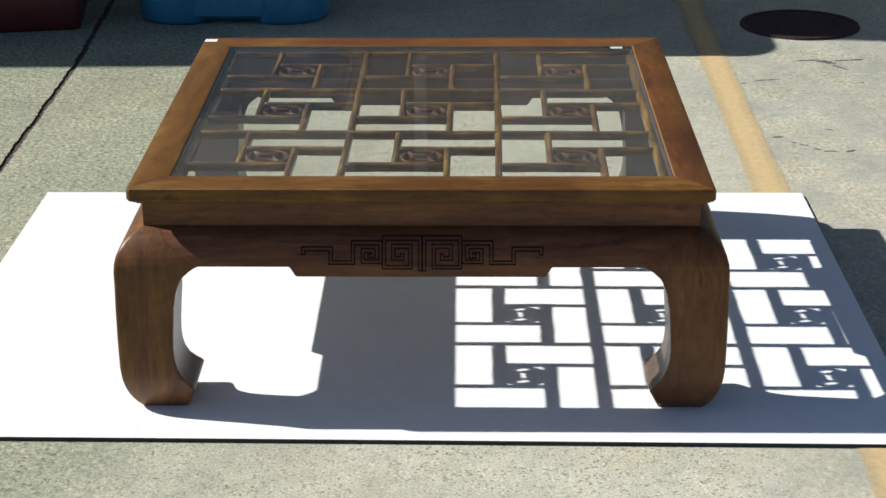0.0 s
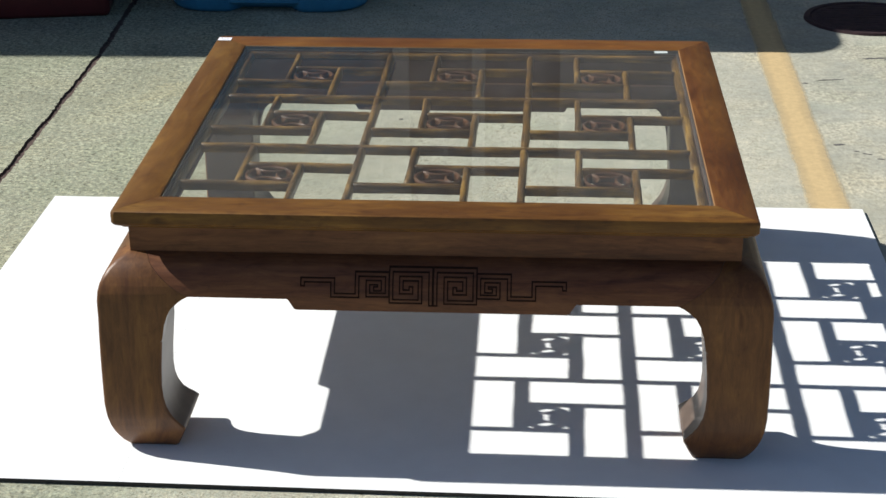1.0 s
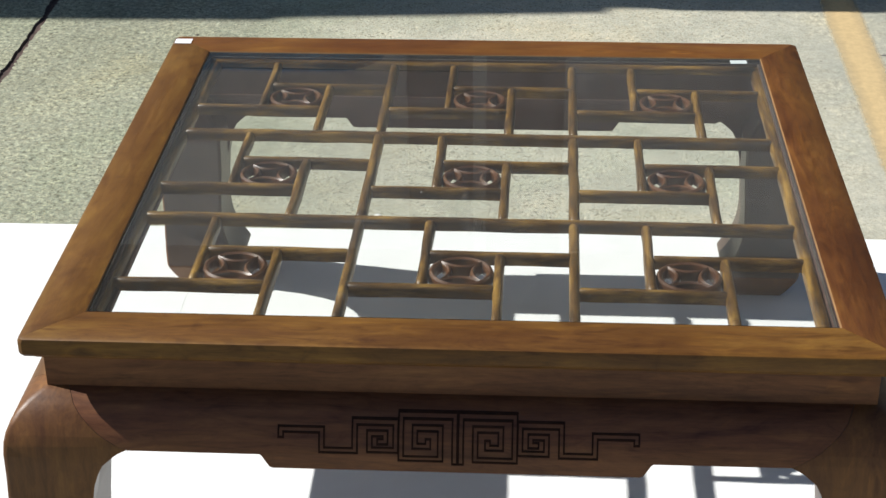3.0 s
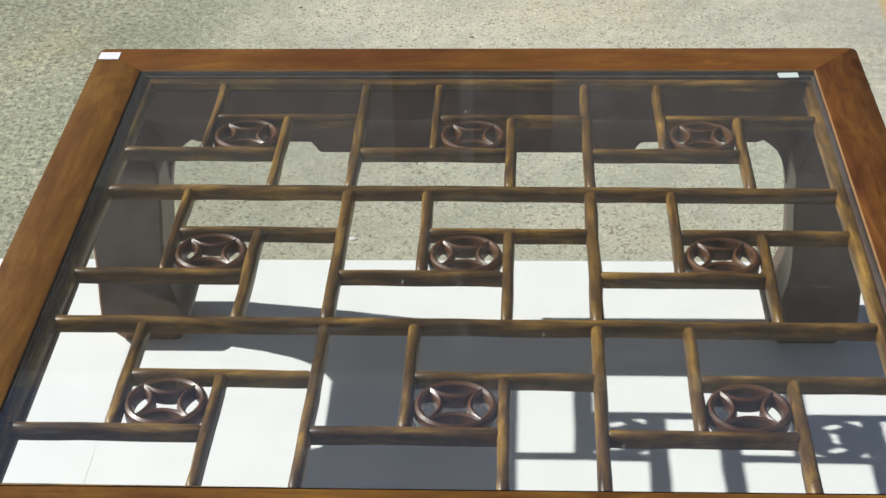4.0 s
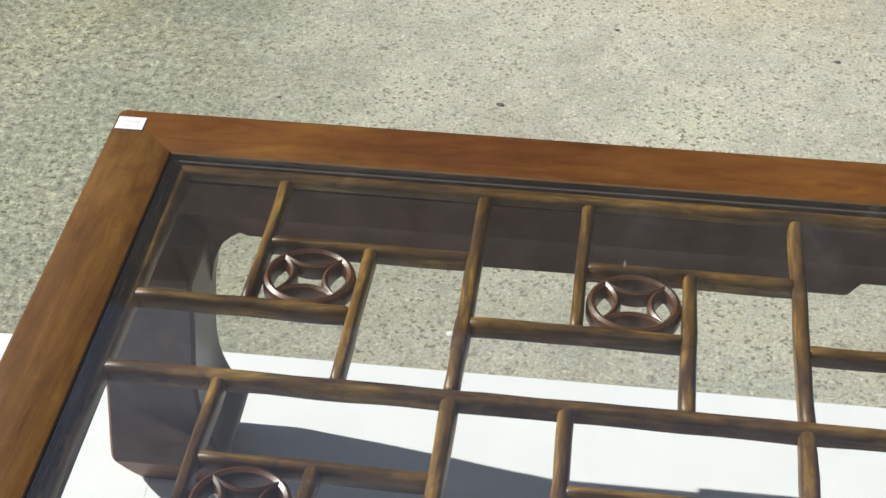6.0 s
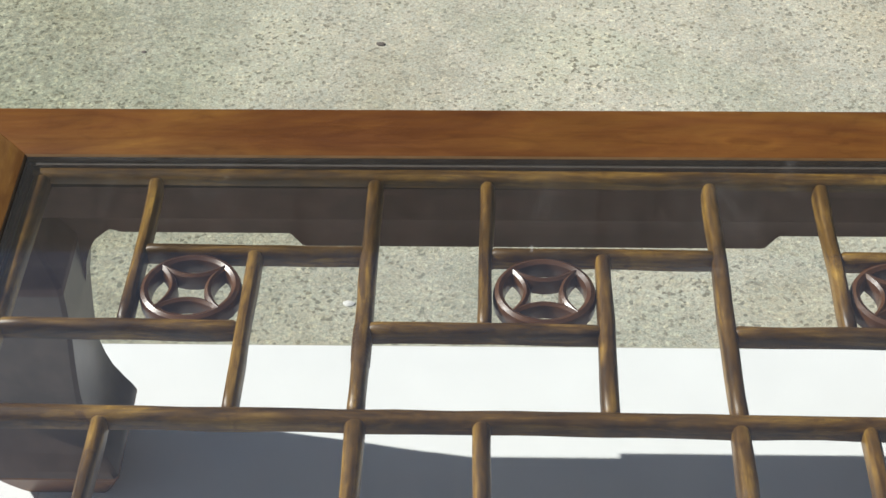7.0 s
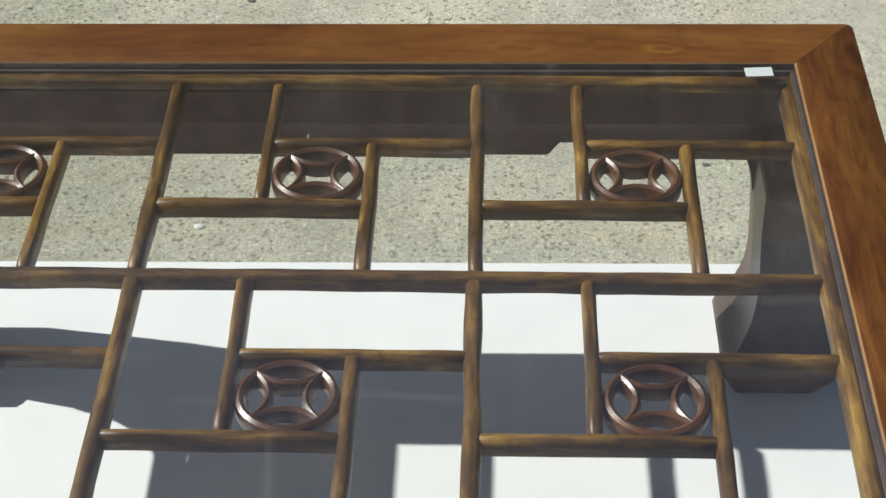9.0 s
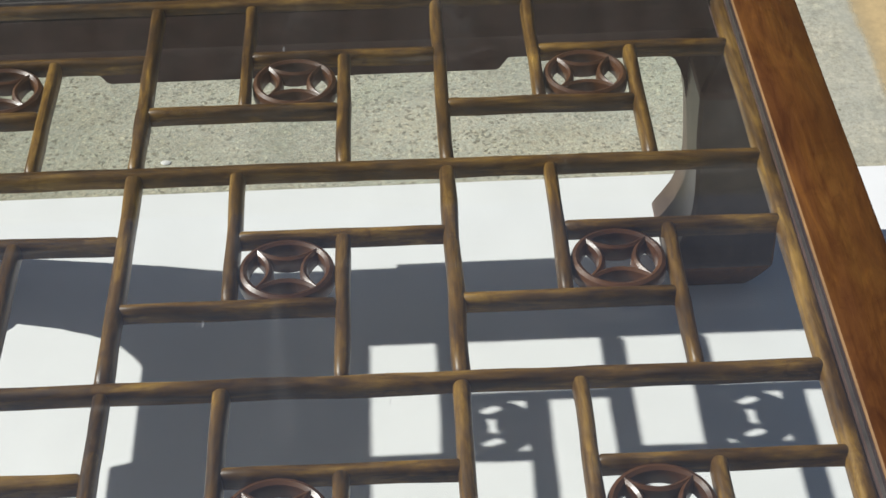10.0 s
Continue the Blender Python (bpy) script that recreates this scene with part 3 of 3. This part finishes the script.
# the inner faces of a leg, with the hoof's ridge, from the table's outer edge
HOOF = [(T - 0.0752, 0.044), (0.292, 0.060), (0.262, 0.0755), (0.20, 0.0735), (0.15, 0.0695), (0.12, 0.0683), (0.10, 0.0698), (0.085, 0.0732), (0.07, 0.0795), (0.058, 0.0878), (0.048, 0.0965), (0.0425, 0.1003), (0.040, 0.1006), (0.037, 0.0990), (0.0, 0.0825)]
# the joint between leg and apron, and the arch under it
WING = [(T - 0.0752, 0.048), (T - 0.088, 0.058), (T - 0.102, 0.073), (T - 0.116, 0.090), (T - 0.127, 0.108), (0.2745, 0.1195), (0.270, 0.1105), (0.265, 0.1035), (0.253, 0.0905), (0.240, 0.0838), (0.225, 0.0785), (0.205, 0.0750), (0.196, 0.0731)]


def levels(top, bottom, *lists):
    zs = {round(z, 5) for l in lists for z, _ in l if bottom < z < top} | {top, bottom}
    return sorted(zs, reverse=True)


def leg(cx, cy, sx, sy):
    """A leg that swells at the shoulder, spreads into two wings up to the aprons and turns in to a hoof. sx, sy: the way inwards."""
    bm = bmesh.new()
    r = 0.007
    rings = []
    for z in levels(T - 0.0752, 0.0, BULGE, HOOF, WING):
        o, h = -curve(BULGE, z), curve(HOOF, z)
        wide = z > 0.1965
        e = max(h, curve(WING, z)) if wide else h
        d = 0.026 if wide else 0.003              # how thick the wing is; below it a soft edge
        c = 0.0 if wide else 0.003
        a = [(o + r, o), (o + r * 0.3, o + r * 0.3), (o, o + r), (o, e - c), (o + d, e), (o + d + 0.001, h), (h - 0.004, h), (h, h - 0.004), (h, o + d + 0.001), (e, o + d), (e - c, o)]
        rings.append([(cx + sx * u, cy + sy * v, z) for u, v in a])
    loft(bm, rings)
    bm.faces.ensure_lookup_table()
    for k, f in enumerate(bm.faces):              # bounce-greyed faces to the arch, shade colour behind the wings
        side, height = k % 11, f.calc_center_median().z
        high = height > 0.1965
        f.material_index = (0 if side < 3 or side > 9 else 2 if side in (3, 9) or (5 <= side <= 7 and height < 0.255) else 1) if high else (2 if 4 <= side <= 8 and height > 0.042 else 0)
    for v in bm.verts:
        low = max(0.0, 1 - v.co.z / 0.24)
        v.co.y -= 0.016 * low * low * (3 - 2 * low)
    return part("leg", splay(bm), (wood_z, inside_shade, inner_bounce), table, angle=32)


for cx, sx in ((-W / 2, 1), (W / 2, -1)):
    for cy, sy in ((0, 1), (D - 0.010, -1)):
        leg(cx, cy, sx, sy)


def apron(length, put, mat):
    """A swelling apron with a lower middle; put turns along, depth, height into the table's place."""
    bm = bmesh.new()
    rings = []
    gap = 0.0006
    for z in levels(T - 0.0752, 0.2745, BULGE, WING):
        o, i = -curve(BULGE, z), curve(WING, z) + gap
        rings.append([(i, o, z), (length - i, o, z), (length - i, o + 0.032, z), (i, o + 0.032, z)])
    half = length / 2
    for z, e in ((0.2743, half - 0.225 * length), (0.272, half - 0.2225 * length), (0.264, half - 0.2175 * length), (0.2585, half - 0.214 * length), (0.257, half - 0.210 * length)):
        o = -curve(BULGE, z)
        rings.append([(e, o, z), (length - e, o, z), (length - e, o + 0.032, z), (e, o + 0.032, z)])
    rings = [[put(*p) for p in r] for r in rings]
    loft(bm, rings)
    return part("apron", splay(inward(bm)), (mat, inside_shade), table, angle=32)


front_apron = apron(W, lambda u, v, z: (u - W / 2, v, z), body_x)
apron(W, lambda u, v, z: (u - W / 2, D - 0.010 - v, z - (0.004 if z < 0.28 else 0)), body_x)
apron(D - 0.010, lambda u, v, z: (v - W / 2, u, z), body_y)
apron(D - 0.010, lambda u, v, z: (W / 2 - v, u, z), body_y)


def fret():
    """The key-fret of the front apron: dark raised ribbons for the grooves on both sides of a line."""
    half = [[(-0.203, 0.311), (-0.203, 0.322), (-0.156, 0.322), (-0.156, 0.294), (-0.118, 0.294), (-0.118, 0.333), (-0.071, 0.333), (-0.071, 0.296), (-0.101, 0.296), (-0.101, 0.319), (-0.083, 0.319), (-0.083, 0.308), (-0.092, 0.308)],
            [(-0.0035, 0.276), (-0.0035, 0.341), (-0.065, 0.341), (-0.065, 0.284), (-0.020, 0.284), (-0.020, 0.327), (-0.049, 0.327), (-0.049, 0.303), (-0.034, 0.303), (-0.034, 0.313)]]
    def ribbon(path, w):
        """One closed dark ribbon, standing proud, along a path on the swelling face."""
        fine = []
        for p, q in zip(path, path[1:] + path[:1]):
            k = max(1, int(abs(q.y - p.y) / 0.003))
            fine += [p.lerp(q, i / k) for i in range(k)]
        rings = []
        n = len(fine)
        for i, p in enumerate(fine):
            d0, d1 = (p - fine[i - 1]).normalized(), (fine[(i + 1) % n] - p).normalized()
            m = Vector((-d0.y - d1.y, d0.x + d1.x))
            m = m / max(0.4, 1 + d0.dot(d1)) * w
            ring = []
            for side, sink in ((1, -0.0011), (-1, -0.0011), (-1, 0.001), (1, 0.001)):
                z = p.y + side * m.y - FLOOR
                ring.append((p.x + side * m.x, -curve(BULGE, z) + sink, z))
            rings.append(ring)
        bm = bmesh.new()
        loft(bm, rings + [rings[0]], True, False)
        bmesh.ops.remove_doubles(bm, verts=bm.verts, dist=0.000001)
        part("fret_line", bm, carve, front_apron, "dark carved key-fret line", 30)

    gapw, w = 0.0028, 0.0010
    for mirror in (1, -1):
        for line in half:
            pts = [Vector((0.004 + mirror * x, 0.276 + 0.77 * (z - 0.276))) for x, z in line]
            edges = []
            for sgn in (1, -1):
                off = []
                for i, p in enumerate(pts):
                    d0 = (pts[i] - pts[i - 1]).normalized() if i else None
                    d1 = (pts[i + 1] - pts[i]).normalized() if i + 1 < len(pts) else None
                    n0 = Vector((-d0.y, d0.x)) if d0 else Vector((0, 0))
                    n1 = Vector((-d1.y, d1.x)) if d1 else Vector((0, 0))
                    off.append(p + sgn * gapw * (n0 + n1))
                edges.append(off)
            ribbon(edges[0] + edges[1][::-1], w)


fret()

# ---------------------------------------------------------------- the lattice under the pane
LZ = 0.4038 - FLOOR                                # its top
XS = (-0.4285, -0.1410, 0.1400, 0.4275)
YS = (0.0735, 0.3365, 0.6015, 0.8680)
rnd = random.Random(5)


def stick(bm, a, b, width, deep, z, seed, wob=0.0013, taper=True, uneven=0.15, rings_at=()):
    """A hand-shaped stick with a rounded back and rounded ends, from a to b."""
    a, b = Vector(a), Vector(b)
    d = (b - a).normalized()
    n = Vector((-d.y, d.x))
    length = (b - a).length
    steps = max(6, int(length / 0.022))
    prof = [(-0.5, -1.0), (-0.5, -0.45), (-0.42, -0.18), (-0.24, -0.03), (0.0, 0.0), (0.24, -0.03), (0.42, -0.18), (0.5, -0.45), (0.5, -1.0)]
    rings = []
    ts = [0, 0.004 / length] + [i / steps for i in range(1, steps)] + [1 - 0.004 / length, 1]
    for k in rings_at:                            # a band of shallow turned rings
        ts += [(k + q) / length for q in (-0.0022, -0.0011, 0.0, 0.0011, 0.0022)]
    ts.sort()
    for t in ts:
        p = a + (b - a) * t
        e = 0.76 if taper and t in (0, 1) else 1.0
        s = 1 + uneven * noise.noise(Vector((seed, t * length * 17, 0)))
        s *= 1 + 0.10 * sum(max(0.0, 1 - abs(t * length - k) / 0.002) for k in rings_at)
        side = wob * noise.noise(Vector((seed + 40, t * length * 16, 0)))
        up = wob * 0.6 * noise.noise(Vector((seed + 80, t * length * 22, 0)))
        rings.append([(p.x + n.x * (u * width * s * e + side), p.y + n.y * (u * width * s * e + side), z + up + (v * deep * (e if v > -0.9 else 1)) - (0.003 if e < 1 else 0)) for u, v in prof])
    loft(bm, rings)


bm = bmesh.new()
stick(bm, (XS[0] - 0.007, YS[3] + 0.004), (XS[3] + 0.007, YS[3] + 0.004), 0.015, 0.011, LZ, 3, 0.0005, False, 0.05)
lattice = part("lattice", bm, bar_x, table, "wooden lattice with coin-shaped knots below the glass")
bm = bmesh.new()
stick(bm, (XS[0] - 0.007, YS[0]), (XS[3] + 0.007, YS[0]), 0.016, 0.017, LZ, 4, 0.0005, False, 0.05)
part("lattice_edge", bm, bar_x, lattice)
for k, x in enumerate((XS[0], XS[3])):
    bm = bmesh.new()
    stick(bm, (x, YS[0] + 0.008), (x, YS[3] - 0.0038), 0.015, 0.015, LZ - 0.0004, 13 + k, 0.0005, False, 0.05)
    part("lattice_edge", bm, bar_y, lattice)


def bar(a, b, along_x, drop=0.0, width=0.0125, rings_at=()):
    bm = bmesh.new()
    stick(bm, a, b, width * rnd.uniform(0.93, 1.07), 0.0155, LZ - drop, rnd.uniform(0, 500), rings_at=rings_at)
    part("lattice_bar", bm, bar_x if along_x else bar_y, lattice)


def coin(cx, cy):
    """A pierced coin: an oval ring with four bowed bars."""
    bm = bmesh.new()
    rx, ry = 0.0364, 0.0340

    def tube(points, w, h, closed, drop=0.0):
        rings = []
        n = len(points)
        for i, p in enumerate(points):
            q0 = points[(i - 1) % n] if closed or i else p
            q1 = points[(i + 1) % n] if closed or i + 1 < n else p
            d = (Vector(q1) - Vector(q0)).normalized()
            nx, ny = -d.y, d.x
            rings.append([(cx + p[0] + nx * u * w, cy + p[1] + ny * u * w, LZ - 0.003 - drop + v * h) for u, v in
                          ((-0.5, -1), (-0.5, -0.38), (-0.36, -0.12), (0.0, 0.0), (0.36, -0.12), (0.5, -0.38), (0.5, -1))])
        if closed:
            rings.append(rings[0])
        loft(bm, rings, True, not closed)
    tube([(rx * math.cos(i * math.tau / 36), ry * math.sin(i * math.tau / 36)) for i in range(36)], 0.0088, 0.0150, True)
    for k in range(4):
        pts = []
        for i in range(11):
            s = 0.97 * (-1 + 0.2 * i)
            u, v = 0.735 * s, 0.735 - 0.345 * (1 - s * s)
            x, y = ((u, v), (-v, u), (-u, -v), (v, -u))[k]
            pts.append((x * rx, y * ry))
        tube(pts, 0.0068, 0.0148, False, 0.0003)
    bmesh.ops.remove_doubles(bm, verts=bm.verts, dist=0.00001)
    part("coin_ornament", bm, coin_wood, lattice, "red-brown carved coin ornament")


for y in YS[1:3]:
    bar((XS[0] + 0.004, y), (XS[3] - 0.004, y), True, 0.0, 0.0135)
for x in XS[1:3]:
    for j in range(3):
        bar((x + rnd.uniform(-0.0012, 0.0012), YS[j] + 0.004), (x + rnd.uniform(-0.0012, 0.0012), YS[j + 1] - 0.004), False, -0.0006, 0.0135, [0.055 + 0.0046 * q for q in range(8)] if j == 2 and x < 0 else ())
HX, HY = 0.0470, 0.0427
for i in range(3):
    for j in range(3):
        x0, x1, y0, y1 = XS[i], XS[i + 1], YS[j], YS[j + 1]
        cx, cy = (x0 + x1) / 2, (y0 + y1) / 2
        if i == 0:
            cx += 0.0035
        if i == 2:
            cx -= 0.0050
        bar((cx - HX, y1 - 0.004), (cx - HX + 0.0005, cy - HY + 0.0035), False, -0.0003)
        bar((x1 - 0.003, cy + HY), (cx - HX + 0.0035, cy + HY), True, 0.0006)
        bar((cx + HX, y0 + 0.004), (cx + HX, cy + HY - 0.0015), False, -0.0006)
        bar((x0 + 0.003, cy - HY), (cx + HX - 0.0035, cy - HY), True, 0.0003)
        coin(cx, cy)


# the lattice sits a little askew between the rails
mid = Matrix.Translation((0.0005, 0.47, 0))
lattice.matrix_basis = mid @ Matrix.Rotation(radians(-0.45), 4, "Z") @ mid.inverted()


# ---------------------------------------------------------------- stickers
def sticker(x, y, w, d, z, turn, label, paper):
    bm = bmesh.new()
    box(bm, -w / 2, w / 2, -d / 2, d / 2, 0.0, 0.0005)
    ob = link("price_sticker", bm, paper, None)
    ob.matrix_world = pose(x, y, z, 0, 0, turn)
    tagged(ob, label, "sticker")
    for k in (-0.2, 0.15) if paper is sticker_paper else ():
        bm = bmesh.new()
        box(bm, -w * 0.33, w * 0.28, d * (k - 0.05), d * (k + 0.05), 0.0005, 0.0008)
        part("print_bar", bm, sticker_ink, ob)


sticker(-0.4875, 0.9217, 0.027, 0.020, TOP + 0.0002, 0, "small white paper sticker on the table's wooden corner", sticker_paper)
sticker(0.4025, 0.8662, 0.0255, 0.0135, TOP - 0.001, 3, "small white paper sticker on the glass pane", hazed_paper)


# ---------------------------------------------------------------- things in the yard
def manhole():
    root = tagged(new("manhole_cover"), "round dark iron manhole cover set in the concrete", "manhole cover")
    root.location = (1.145, 2.572, 0)
    root.scale = (1.0, 0.93, 1.0)
    bm = bmesh.new()
    n = 48
    rad = [(0.0, 0.006), (0.165, 0.006), (0.168, 0.003), (0.172, 0.003), (0.174, 0.008), (0.188, 0.008), (0.191, 0.0)]
    rings = [[(r * math.cos(k * math.tau / n), r * math.sin(k * math.tau / n), z) for k in range(n)] for r, z in rad[1:]]
    loft(bm, rings, True, False)
    bm.faces.new([v for v in bm.verts[:]][:n])
    part("cover", bm, iron, root)
    for k in range(-5, 6):
        half = math.sqrt(max(0, 0.155 ** 2 - (k * 0.027) ** 2))
        bm = bmesh.new()
        box(bm, -half, half, k * 0.027 - 0.004, k * 0.027 + 0.004, 0.006, 0.0072)
        part("rib", bm, iron, root)


manhole()


def rounded_plan(x0, x1, y0, y1, r, n=6):
    out = []
    for cx, cy, a in ((x1 - r, y0 + r, -90), (x1 - r, y1 - r, 0), (x0 + r, y1 - r, 90), (x0 + r, y0 + r, 180)):
        for k in range(n + 1):
            t = radians(a + 90 * k / n)
            out.append((cx + r * math.cos(t), cy + r * math.sin(t)))
    return out


def tub(name, x0, x1, y0, y1, r, h, mat, label, category, turn=0.0, groove=None):
    root = tagged(new(name), label, category)
    root.matrix_world = pose((x0 + x1) / 2, (y0 + y1) / 2, 0, 0, 0, turn)
    a, b = (x1 - x0) / 2, (y1 - y0) / 2
    bm = bmesh.new()
    rings = []
    for z, g in ((0.0, -0.012), (0.006, -0.004), (0.014, 0.0), (0.10, 0.003), (0.17, 0.006), (h - 0.05, 0.035), (h - 0.048, 0.05), (h, 0.052), (h, 0.038), (h - 0.02, 0.03), (0.03, -0.008), (0.02, -0.02)):
        plan = rounded_plan(-a - g, a + g, -b - g, b + g, r + g * 0.5)
        if groove:                                # the front is drawn in at the bottom between two rounded feet
            front = plan[-1][1]
            deep = 0.0 if z > 0.15 or g <= -0.008 and z > 0.015 else 0.055
            u0, u1 = groove
            plan += [(u, front + deep * v) for u, v in ((u0 - 0.03, 0.0), (u0 - 0.012, 0.15), (u0 + 0.006, 0.6), (u0 + 0.02, 0.95), (u0 + 0.04, 1.0), (u1 - 0.04, 1.0), (u1 - 0.02, 0.95), (u1 - 0.006, 0.6), (u1 + 0.012, 0.15), (u1 + 0.03, 0.0))]
        rings.append([(x, y, z) for x, y in plan])
    loft(bm, rings)
    part("body", bm, mat, root)
    bm = bmesh.new()
    loft(bm, [[(x, y, z) for x, y in rounded_plan(-a - g, a + g, -b - g, b + g, r)] for z, g in ((h + 0.001, 0.056), (h + 0.02, 0.056), (h + 0.028, 0.045))])
    bevel(bm, 0.004, 2)
    part("lid", bm, mat, root)
    return root


tub("blue_bin", -1.006, -0.385, 2.578, 3.04, 0.13, 1.10, blue_plastic, "tall blue plastic bin with rounded corners on the concrete", "bin", groove=(-0.10, 0.095))
tub("dark_red_crate", -1.935, -1.203, 2.462, 2.98, 0.02, 0.36, red_plastic, "dark red plastic crate standing in the shade", "crate", 9.0)


def pebble(x, y, s, mat, label, flat=0.22):
    bm = bmesh.new()
    bmesh.ops.create_icosphere(bm, subdivisions=2, radius=1)
    k = x * 31 + y * 17
    for v in bm.verts:
        v.co *= 1 + 0.35 * noise.noise(v.co * 1.3 + Vector((k, 0, 0)))
        v.co.x *= s
        v.co.y *= s * 0.72
        v.co.z = (v.co.z * flat + flat * 0.7) * s
    ob = link("pebble", bm, mat, None)
    ob.location = (x, y, 0)
    tagged(ob, label, "pebble", "grit on the concrete")


for x, y, s in ((-0.19, 1.613, 0.008), (-0.508, 1.594, 0.005), (0.295, 1.787, 0.007), (-0.033, 1.838, 0.005), (-0.708, 2.017, 0.006), (-0.379, 1.975, 0.006), (0.6, 1.73, 0.005), (0.428, 1.24, 0.006)):
    pebble(x, y, s * 0.75, stone, "small dark grey pebble on the concrete")
pebble(-0.1997, 1.1178, 0.0066, pale_stone, "small pale chip of stone on the concrete")


def smudge(x, y, length, width, turn, seed):
    """A thin, ragged splash of tar."""
    bm = bmesh.new()
    n = 26
    blobs = max(1, round(length / 0.020))         # a run of torn blots
    for q in range(blobs):
        at = (q + 0.5) / blobs - 0.5
        sway = 0.35 * width * noise.noise(Vector((at * 5, seed * 1.9, 4)))
        big = 1 + 0.9 * noise.noise(Vector((at * 9, seed * 2.3, 1)))
        ring = []
        for k in range(n):
            a = k * math.tau / n
            d = Vector((math.cos(a), math.sin(a), 0))
            g = big * (1 + 0.75 * noise.noise(d * 1.7 + Vector((0, 0, seed * 3.7 + q))) + 0.45 * noise.noise(d * 5 + Vector((seed, q, 0))))
            ring.append((at * length + d.x * 0.62 * length / blobs * g, sway + d.y * width * 0.40 * g))
        c = Vector((at * length, sway))
        loft(bm, [[(u, v, 0.0004) for u, v in ring], [(c.x + (u - c.x) * 0.9, c.y + (v - c.y) * 0.85, 0.001) for u, v in ring]])
    ob = link("tar_smudge", bm, tar, None)
    ob.matrix_world = pose(x, y, 0, 0, 0, turn)
    tagged(ob, "small ragged grey-black tar smudge on the concrete", "smudge", "tar smudges on the concrete")


for k, (x, y, length, width, turn) in enumerate((
        (1.096, 2.175, 0.055, 0.014, 2), (1.151, 2.155, 0.06, 0.026, -30), (1.18, 2.101, 0.05, 0.012, -55), (1.217, 2.179, 0.08, 0.01, 8), (0.87, 1.946, 0.016, 0.01, 0),
        (0.935, 1.976, 0.05, 0.005, 12), (0.883, 1.472, 0.018, 0.01, 10), (0.922, 1.427, 0.01, 0.007, 0), (0.944, 1.409, 0.014, 0.008, -20), (0.97, 1.376, 0.018, 0.01, -10),
        (0.998, 1.361, 0.03, 0.007, 0), (1.051, 1.362, 0.026, 0.012, 25), (1.032, 1.53, 0.026, 0.008, -30), (1.211, 1.952, 0.008, 0.01, 0))):
    smudge(x, y, length, width, turn, k)
